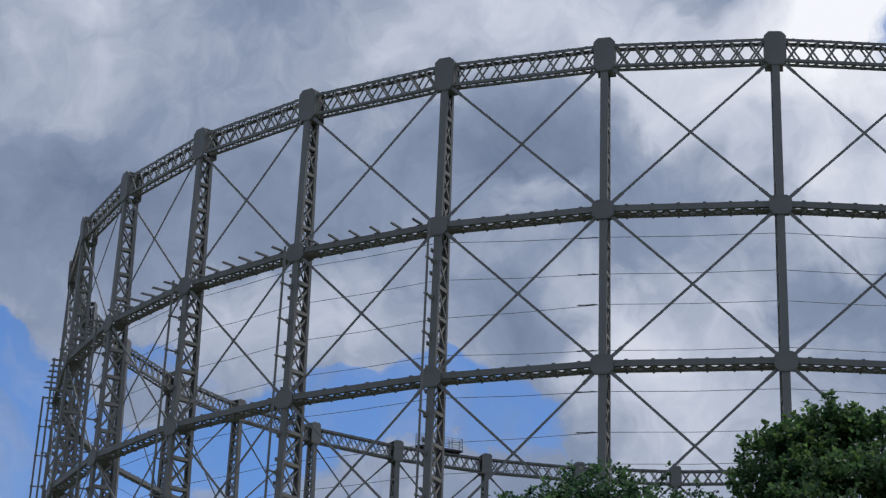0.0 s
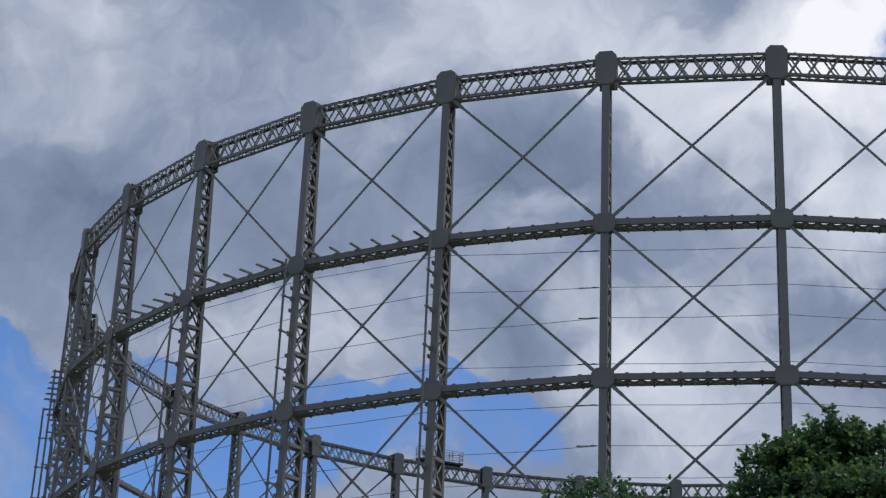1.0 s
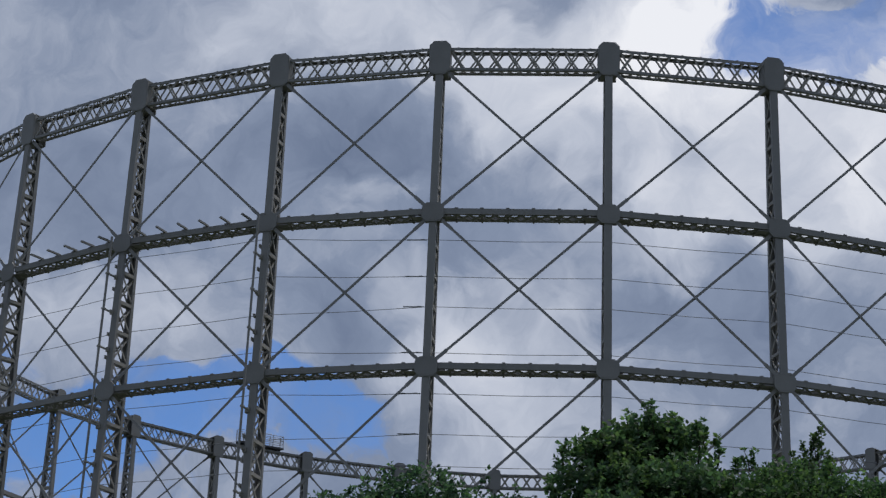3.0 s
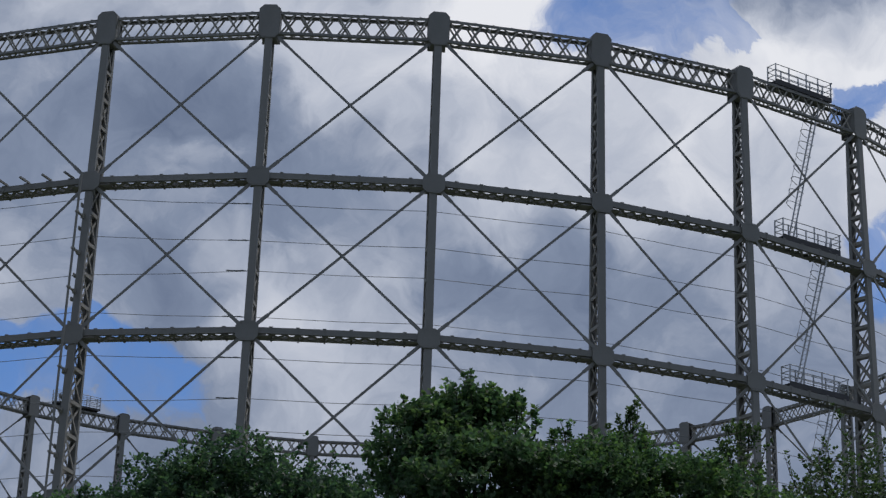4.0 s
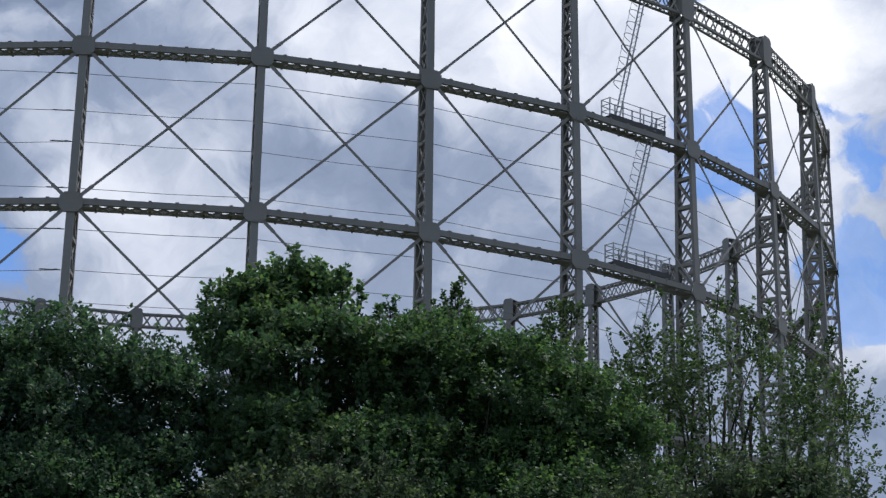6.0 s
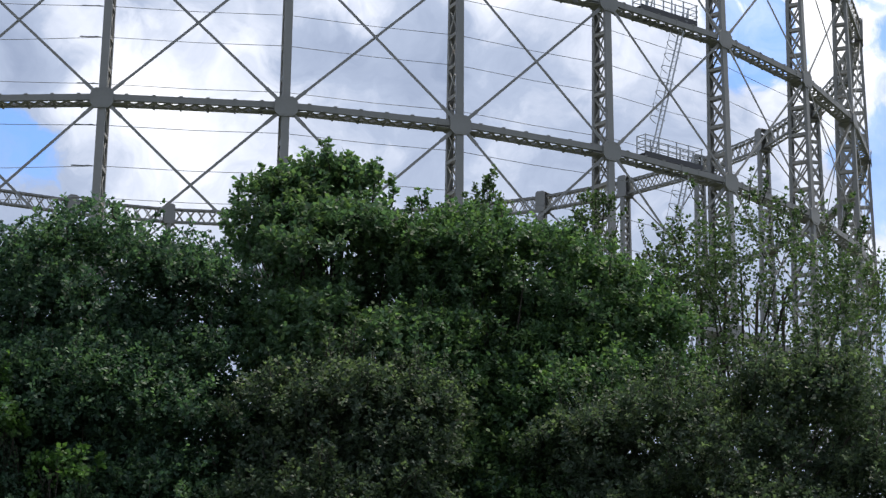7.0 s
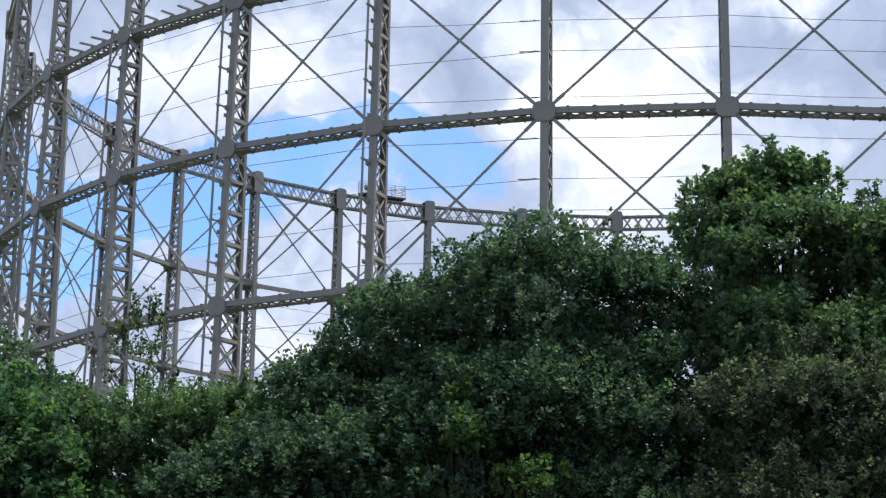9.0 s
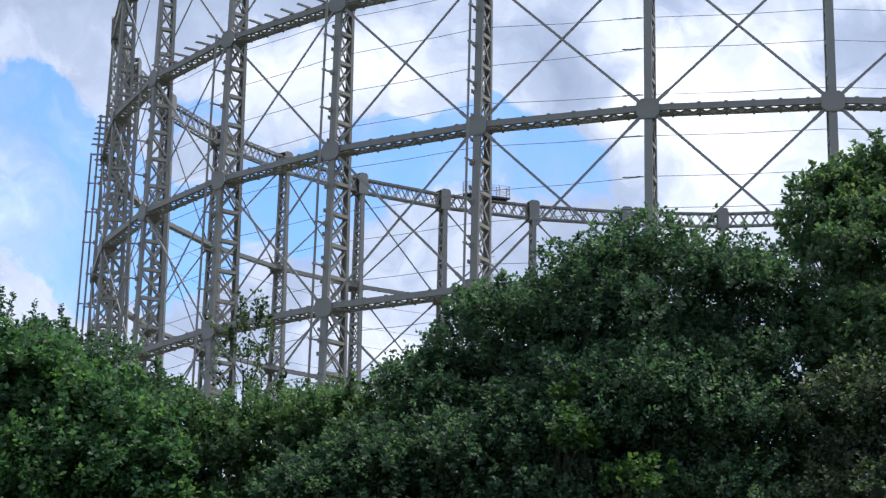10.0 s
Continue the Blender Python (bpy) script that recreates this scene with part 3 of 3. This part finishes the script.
def tree(name, label, base, lobes, leaf, clumps, per, size, seed, clump_r=0.42, shoots=30, trunk_r=0.16, bark=None, dense=0.62, shoot_len=0.9, stems=1, gap=-0.38, leaders=(), slope=0.32, inner=0.9, group=""):
    """A tree: a tapered trunk with limbs out to its lobes, and a crown of leaf clusters on the lobes with gaps.
    lobes: (x, y, z, rx, ry, rz) in metres from the base; leaders: upright leafy tips (x, y, top, length)."""
    rng = np.random.default_rng(seed)
    bark = bark or BARK
    lob = np.array(lobes, float)
    lob[:, 1] += (lob[:, 2] - lob[:, 2].max()) * slope
    root = tagged(new(name), label, "bush" if "bush" in name or "hedge" in name else "tree", group=group)
    root.matrix_basis = pose(*base)
    # wood
    wood = Solid()
    top = lob[np.argmax(lob[:, 2])]
    for st in range(stems):
        ox = (st - (stems - 1) / 2) * 0.5
        pts, rs = [], []
        for i in range(9):
            f = i / 8
            pts.append((ox + top[0] * f * f + 0.18 * math.sin(3.1 * f + seed + st), top[1] * f * f + 0.15 * math.cos(4 * f + seed + st * 2), top[2] * f))
            rs.append(trunk_r * (1 - 0.85 * f) + 0.012)
        wood.tube(pts, rs, 8)
    limbs = Solid()
    for i in range(int(10 + 5 * len(lob))):
        L = lob[i % len(lob)]
        u = rng.normal(size=3)
        u /= np.linalg.norm(u)
        end = L[:3] + u * L[3:] * (0.5 + 0.3 * rng.random())
        f = min(0.9, max(0.2, (end[2] / max(top[2], 0.1)) * (0.45 + 0.25 * rng.random())))
        start = np.array((top[0] * f * f, top[1] * f * f, top[2] * f))
        mid = (start + end) / 2 + np.array([0, 0, 0.35]) + rng.normal(size=3) * 0.2
        q = trunk_r * 0.4
        limbs.tube([start, start * 0.5 + mid * 0.5 + rng.normal(size=3) * 0.06, mid, mid * 0.5 + end * 0.5 + rng.normal(size=3) * 0.08, end], [q, q * 0.8, q * 0.55, q * 0.32, 0.008], 5)
    part("trunk", wood.mesh("trunk", bark, True), root)
    # boughs over the lobes, each a fan of leafy sprays that point out and up
    vol = (lob[:, 3] * lob[:, 4] * lob[:, 5]) ** (2 / 3)
    sprays = 24
    boughs = max(6, clumps // 10)
    pick = rng.choice(len(lob), size=boughs, p=vol / vol.sum())
    u = rng.normal(size=(boughs, 3))
    u /= np.linalg.norm(u, axis=1)[:, None]
    u[:, 2] = np.where(u[:, 2] < -0.4, -u[:, 2], u[:, 2])
    rad = dense + (1 - dense) * rng.random(boughs) ** 0.6
    cb = lob[pick, :3] + u * (lob[pick, 3:] - np.minimum(0.62, lob[pick, 3:] * 0.4)) * rad[:, None]
    gapn = np.array([noise.noise(Vector((a * 0.6 + seed * 3, b * 0.6, d * 0.6))) for a, b, d in cb])
    cb, ub = cb[gapn > gap], u[gapn > gap]
    rb = clump_r * (0.9 + 1.1 * rng.random(len(cb)))
    lift = ub * 0.8 + np.array([0, 0, 0.75])
    w = rng.normal(size=(len(cb), sprays, 3))
    w /= np.linalg.norm(w, axis=2)[:, :, None]
    w += 0.75 * lift[:, None, :]
    w /= np.linalg.norm(w, axis=2)[:, :, None]
    c = (cb[:, None, :] + w * rb[:, None, None] * np.array([1.15, 1.15, 0.75]) * (0.6 + 0.45 * rng.random((len(cb), sprays, 1)))).reshape(-1, 3)
    u = w.reshape(-1, 3)
    ways = u * 0.75 + np.array([0, 0, 0.45]) + rng.normal(size=u.shape) * 0.3
    length = clump_r * (0.6 + 0.65 * rng.random(len(c)))
    # a thinner fill inside
    fill = int(clumps * inner * dense)
    pf = rng.choice(len(lob), size=fill, p=vol / vol.sum())
    uf = rng.normal(size=(fill, 3))
    uf /= np.linalg.norm(uf, axis=1)[:, None]
    c = np.vstack([c, lob[pf, :3] + uf * lob[pf, 3:] * (0.15 + 0.45 * rng.random(fill))[:, None]])
    u, ways = np.vstack([u, uf]), np.vstack([ways, uf + rng.normal(size=uf.shape) * 0.4])
    length = np.concatenate([length, np.full(fill, clump_r * 1.2)])
    # long shoots and upright leaders that break the outline
    sc, su, ss = [], [], []
    for i in range(shoots):
        L = lob[rng.integers(len(lob))]
        q = rng.normal(size=3)
        q[2] = abs(q[2]) + 0.5
        q /= np.linalg.norm(q)
        s0 = L[:3] + q * L[3:] * 0.92
        way = q * 0.5 + np.array([0, 0, 0.8]) + rng.normal(size=3) * 0.25
        way /= np.linalg.norm(way)
        ln = shoot_len * 0.7 * (0.5 + rng.random())
        limbs.tube([s0, s0 + way * ln * 0.5 + rng.normal(size=3) * 0.04, s0 + way * ln], [0.014, 0.01, 0.004], 4)
        for j in range(7):
            f = j / 6
            sc.append(s0 + way * ln * f + rng.normal(size=3) * 0.03)
            su.append(way + rng.normal(size=3) * 0.35)
            ss.append(0.22 * (1.25 - f))
    for x, y, z, ln in leaders:
        limbs.tube([(x, y, z - ln), (x + 0.03, y, z - ln * 0.5), (x, y, z)], [0.02, 0.014, 0.004], 4)
        for j in range(15):
            f = (j / 14) ** 0.8
            q = rng.normal(size=3) * np.array([1, 1, 0.2])
            q /= np.linalg.norm(q)
            sc.append(np.array([x, y, z - ln * (1 - f)]) + q * 0.36 * ln * (1 - f) * rng.random())
            su.append(q * 0.7 * (1.1 - f) + np.array([0, 0, 0.8]))
            ss.append(0.22 * (1.2 - 0.6 * f))
    c, ways, length = np.vstack([c, sc]), np.vstack([ways, su]), np.concatenate([length, ss])
    u = np.vstack([u, su])
    ways = ways / np.linalg.norm(ways, axis=1)[:, None]
    count = np.concatenate([np.full(len(c) - len(sc), max(6, int(per * 0.42))), np.full(len(sc), 7)])
    tagged(part("branchwork", limbs.mesh("branchwork", bark, True), root), kind="stuff")
    # a quarter of the upward sprays get paler leaves: top light painted in
    young = (rng.random(len(c)) < 0.25) & (u[:, 2] > 0.1)
    old = ~young
    tagged(part("crown", leaf_mesh("crown", c[old], ways[old], size, leaf, rng, length[old], count[old]), root), kind="stuff")
    tagged(part("new_growth", leaf_mesh("new_growth", c[young] + u[young] * 0.06, ways[young], size, TOPLIT[leaf.name], rng, length[young], count[young]), root, "paler green leaves with top light put into their colour"), kind="stuff")
    return root


LIME = leaf_material("lime_leaf", (0.080, 0.145, 0.078))
SALLOW = leaf_material("sallow_leaf", (0.061, 0.118, 0.077))
ASH = leaf_material("ash_leaf", (0.074, 0.138, 0.070))
WILLOW = leaf_material("willow_leaf", (0.068, 0.1, 0.068))
MAPLE = leaf_material("maple_leaf", (0.064, 0.14, 0.07))
BIRCH_LEAF = leaf_material("birch_leaf", (0.066, 0.105, 0.052))
SAPLING = leaf_material("sapling_leaf", (0.08, 0.16, 0.05))

# paler copy of each leaf colour, standing in for light on crown tops
TOPLIT = {n + "_leaf": leaf_material("toplit_" + n + "_leaf", c) for n, c in (
    ("lime", (0.13, 0.205, 0.088)), ("sallow", (0.10, 0.175, 0.092)), ("ash", (0.115, 0.195, 0.072)), ("willow", (0.125, 0.17, 0.095)), ("maple", (0.10, 0.20, 0.07)), ("birch", (0.10, 0.15, 0.065)), ("sapling", (0.12, 0.22, 0.06)))}

tree("lime_tree", "tall leafy green tree with a pointed crown behind lower bushes", (2.5, 44, 0),
     [(0, 0, 11.6, 2.2, 1.9, 1.8), (0.0, -0.1, 12.6, 1.2, 1.1, 1.25), (0.0, -0.2, 13.0, 0.8, 0.8, 1.1), (0.1, 0.1, 13.2, 0.75, 0.7, 0.95), (0.8, 0, 12.9, 0.75, 0.7, 0.95), (-0.8, 0, 12.7, 0.75, 0.7, 0.95), (-1.2, 0, 12.2, 1.0, 1.0, 1.2), (1.0, 0, 12.5, 1.0, 1.0, 1.2), (-1.6, 0, 11.0, 1.0, 1.2, 1.6), (1.5, 0.1, 11.5, 1.1, 1.1, 1.5), (0.2, 0, 9.2, 2.4, 1.9, 2.2), (0.0, 0.2, 7.2, 2.6, 1.6, 2.0), (-0.9, 0.6, 9.6, 1.3, 0.9, 0.9), (0.4, 0.6, 10.4, 1.3, 0.9, 0.9)],
     LIME, 2600, 44, (0.085, 0.135), 11, shoots=40, shoot_len=0.55, gap=-0.16, dense=0.7, inner=0.3,
     leaders=[(-0.1, -0.2, 14.45, 1.1), (0.4, -0.1, 14.2, 0.8), (-1.1, 0, 13.75, 0.7), (-1.9, 0.1, 13.5, 0.8), (0.9, 0, 14.05, 0.8), (1.7, 0, 13.3, 0.6), (-1.5, -0.1, 13.5, 0.5), (1.3, -0.1, 13.7, 0.5)])
tree("sallow_tree", "broad rounded dark green tree with dense small leaves", (-2.2, 42.5, 0),
     [(0.2, 0, 10.6, 1.9, 1.7, 2.0), (-1.5, 0, 10.1, 1.8, 1.6, 1.95), (1.7, 0.3, 10.3, 1.5, 1.5, 1.85), (-3.0, 0.1, 9.5, 1.6, 1.5, 1.75), (-4.2, 0.1, 8.5, 1.25, 1.3, 1.5), (-1.0, 0.2, 7.6, 3.2, 2.0, 2.2), (1.8, 0.2, 7.4, 2.2, 1.7, 2.2),
      (-4.0, 0.2, 6.6, 1.9, 1.6, 1.9), (0, 0.2, 5.4, 4.0, 1.8, 2.0), (-0.6, 0.3, 8.9, 2.9, 1.5, 1.4), (1.9, 0.3, 8.8, 1.8, 1.4, 1.4), (1.9, 0.2, 6.0, 2.2, 1.5, 1.8), (0.1, -1.0, 8.4, 1.2, 0.9, 1.1), (-1.4, -1.0, 7.4, 1.0, 0.8, 1.0)],
     SALLOW, 4600, 44, (0.065, 0.11), 12, shoots=80, shoot_len=0.4, gap=-0.5)
tree("ash_tree", "dense rounded green tree with feathery foliage", (6.4, 43.5, 0),
     [(-1.5, 0, 11.4, 1.5, 1.5, 1.8), (0.1, 0, 11.3, 1.7, 1.6, 1.8), (1.6, 0.2, 10.7, 1.5, 1.5, 1.8), (2.8, 0.2, 9.8, 1.3, 1.3, 1.8), (-1.2, 0, 9.0, 2.0, 1.7, 2.2), (1.0, 0, 8.4, 2.6, 1.9, 2.3), (-0.6, 0.3, 9.9, 2.2, 1.4, 1.5), (-0.4, 0.2, 7.0, 2.8, 1.6, 1.8), (1.0, 0, 5.8, 3.2, 1.9, 2.4)],
     ASH, 3700, 44, (0.065, 0.11), 13, shoots=50, shoot_len=0.45, gap=-0.55)
tree("birch_tree", "slender sparse birch with see-through drooping foliage", (11.8, 46.0, 0),
     [(0.0, 0, 12.2, 1.9, 1.5, 2.2), (1.6, 0.2, 11.6, 1.7, 1.4, 2.5), (-1.7, 0, 11.2, 1.4, 1.3, 2.0), (0.4, 0, 9.0, 3.0, 1.8, 2.8), (3.0, 0.2, 10.2, 1.4, 1.3, 2.2)],
     BIRCH_LEAF, 1050, 24, (0.06, 0.11), 14, clump_r=0.5, shoots=80, shoot_len=0.9, bark=BARK, trunk_r=0.12, stems=4, dense=0.3, gap=-0.12)
tree("sallow_bush", "low grey-green bushy willow with upright shoots", (2.4, 40.8, 0),
     [(0.4, 0, 7.9, 1.4, 1.2, 1.65), (-0.9, 0, 7.4, 1.2, 1.1, 1.5), (1.6, 0, 7.6, 1.1, 1.1, 1.6), (0.2, 0, 5.6, 2.6, 1.4, 2.0)],
     WILLOW, 1150, 48, (0.06, 0.10), 15, group="sallow bushes under the trees", shoots=110, shoot_len=0.65, stems=3, trunk_r=0.08)
tree("sallow_bush", "spreading green bush with upright leafy shoots", (9.2, 40.8, 0),
     [(-1.9, 0, 7.2, 1.1, 1.1, 1.5), (-0.2, 0, 7.6, 1.5, 1.3, 1.7), (1.6, 0.2, 8.0, 1.4, 1.3, 1.75), (3.2, 0.2, 8.2, 1.4, 1.3, 1.9), (0.6, 0, 5.6, 3.2, 1.5, 2.0), (3.6, 0, 6.4, 1.6, 1.4, 2.0)],
     WILLOW, 1700, 48, (0.06, 0.10), 16, group="sallow bushes under the trees", shoots=110, shoot_len=0.6, stems=3, trunk_r=0.08)
tree("maple_tree", "bright green young maple with large drooping leaves", (-14.0, 41.0, 0),
     [(-0.6, 0, 8.7, 1.1, 1.1, 1.5), (-1.9, 0.2, 8.5, 1.2, 1.1, 1.6), (0.7, -0.1, 8.0, 1.0, 1.0, 1.35), (1.9, 0, 7.5, 1.0, 1.0, 1.45), (2.4, 0, 6.4, 1.0, 1.0, 1.4), (0, 0, 6.2, 2.4, 1.4, 2.0), (-3.4, 0.3, 8.0, 1.4, 1.2, 2.0)],
     MAPLE, 1500, 40, (0.09, 0.15), 17, clump_r=0.46, shoots=30, shoot_len=0.5, gap=-0.5)
tree("conical_bush", "dark upright leafy bush behind the maple", (-14.6, 45.0, 0),
     [(-1.2, 0, 9.8, 0.7, 0.8, 1.3), (-0.5, 0, 9.7, 0.7, 0.8, 1.3), (0.6, 0, 9.2, 0.8, 0.8, 1.35), (1.6, 0, 8.6, 0.9, 0.8, 1.4), (-2.2, 0, 10.1, 0.8, 0.8, 1.5), (0, 0, 7.2, 2.8, 1.3, 2.2)],
     SALLOW, 1100, 44, (0.065, 0.11), 18, shoots=40, shoot_len=0.5, trunk_r=0.08, leaders=[(-1.2, 0, 11.5, 0.9), (-0.6, 0, 11.45, 0.9), (0.6, 0, 10.8, 0.7), (1.6, 0, 10.2, 0.7), (-2.0, 0, 11.9, 0.8), (0.1, 0, 10.9, 0.6)])
tree("hedge_bush", "low dense hedge-like green bush", (-9.4, 42.0, 0),
     [(-2.2, 0, 7.6, 1.5, 1.2, 1.5), (-0.6, 0, 7.5, 1.5, 1.2, 1.5), (1.0, 0, 7.6, 1.4, 1.2, 1.55), (2.1, 0.2, 7.8, 1.2, 1.2, 1.55), (0, 0, 5.4, 3.6, 1.4, 2.0)],
     ASH, 1500, 48, (0.06, 0.105), 19, shoots=60, shoot_len=0.4, stems=3, trunk_r=0.07, gap=-0.6)
tree("sallow_bush", "dark green bush with grey-green shoots under taller trees", (-6.2, 40.8, 0),
     [(-2.4, 0, 6.3, 1.1, 1.0, 1.2), (-1.2, 0, 6.8, 1.2, 1.1, 1.3), (0.2, 0, 7.0, 1.3, 1.1, 1.4), (1.6, 0.2, 6.8, 1.3, 1.2, 1.5), (-0.4, 0, 5.0, 3.0, 1.4, 1.8)],
     SALLOW, 1500, 48, (0.065, 0.11), 20, group="sallow bushes under the trees", shoots=60, stems=3, trunk_r=0.08, shoot_len=0.45)
tree("birch_sapling", "thin wispy birch sapling with few leaves", (-11.0, 46.0, 0),
     [(-0.2, 0, 10.2, 0.6, 0.6, 1.2), (0.2, 0, 8.8, 1.0, 0.8, 1.2)],
     BIRCH_LEAF, 70, 16, (0.06, 0.10), 21, clump_r=0.3, group="birch saplings", shoots=24, shoot_len=0.7, trunk_r=0.05, dense=0.2)
tree("sallow_bush", "shaded dark green bush under the broad tree", (-1.4, 41.6, 0),
     [(-1.0, 0, 7.7, 1.1, 1.0, 1.4), (0.1, 0, 7.3, 1.2, 1.1, 1.4), (-2.2, 0.1, 7.2, 1.1, 1.0, 1.3), (0, 0, 5.4, 2.6, 1.3, 1.9)],
     SALLOW, 950, 48, (0.065, 0.11), 22, group="sallow bushes under the trees", shoots=40, stems=3, trunk_r=0.08, shoot_len=0.5, gap=-0.6)
tree("sallow_bush", "shaded dark green bush between two taller trees", (6.0, 42.0, 0),
     [(0.0, 0, 6.4, 1.4, 1.1, 1.7), (1.3, 0.2, 6.2, 1.4, 1.1, 1.7), (-1.3, 0.2, 6.2, 1.3, 1.1, 1.7), (0.2, 0, 4.4, 2.4, 1.3, 1.8)],
     SALLOW, 900, 46, (0.065, 0.11), 23, group="sallow bushes under the trees", shoots=30, stems=3, trunk_r=0.08, shoot_len=0.4, gap=-0.6)
tree("birch_sapling", "wispy young birch rising above the dense tree", (5.9, 45.6, 0),
     [(0.1, 0, 13.2, 0.4, 0.4, 0.9), (0.3, 0, 11.8, 0.8, 0.7, 1.2)],
     BIRCH_LEAF, 80, 16, (0.06, 0.10), 24, clump_r=0.24, group="birch saplings", shoots=20, shoot_len=0.6, trunk_r=0.05, dense=0.2, leaders=[(0.1, 0, 14.3, 0.8), (0.4, 0, 13.9, 0.6)])
tree("birch_sapling", "thin young birch with scattered leaves beside the dense tree", (8.3, 45.2, 0),
     [(0.0, 0, 12.8, 0.6, 0.6, 1.0), (-0.1, 0, 11.6, 0.7, 0.7, 1.3)],
     BIRCH_LEAF, 130, 16, (0.06, 0.10), 25, clump_r=0.26, group="birch saplings", shoots=26, shoot_len=0.6, trunk_r=0.05, dense=0.25, leaders=[(0.2, 0, 14.0, 0.7), (-0.3, 0, 13.5, 0.6)])
tree("maple_sapling", "small bright yellow-green sapling tip poking out of dark bushes", (-2.5, 39.9, 0),
     [(0.0, 0, 6.9, 0.5, 0.4, 0.4), (0.5, 0, 6.6, 0.4, 0.4, 0.35), (-0.3, 0.1, 5.6, 0.4, 0.3, 0.5)],
     SAPLING, 14, 12, (0.08, 0.13), 26, clump_r=0.2, shoots=5, shoot_len=0.4, trunk_r=0.03, group="maple saplings")
tree("maple_sapling", "upright bright green sapling tip against dark bushes", (-3.7, 40.2, 0),
     [(0.0, 0, 8.2, 0.25, 0.25, 0.45), (0.2, 0, 7.6, 0.35, 0.3, 0.4)],
     SAPLING, 10, 12, (0.07, 0.12), 27, clump_r=0.18, shoots=4, shoot_len=0.35, trunk_r=0.03, group="maple saplings")
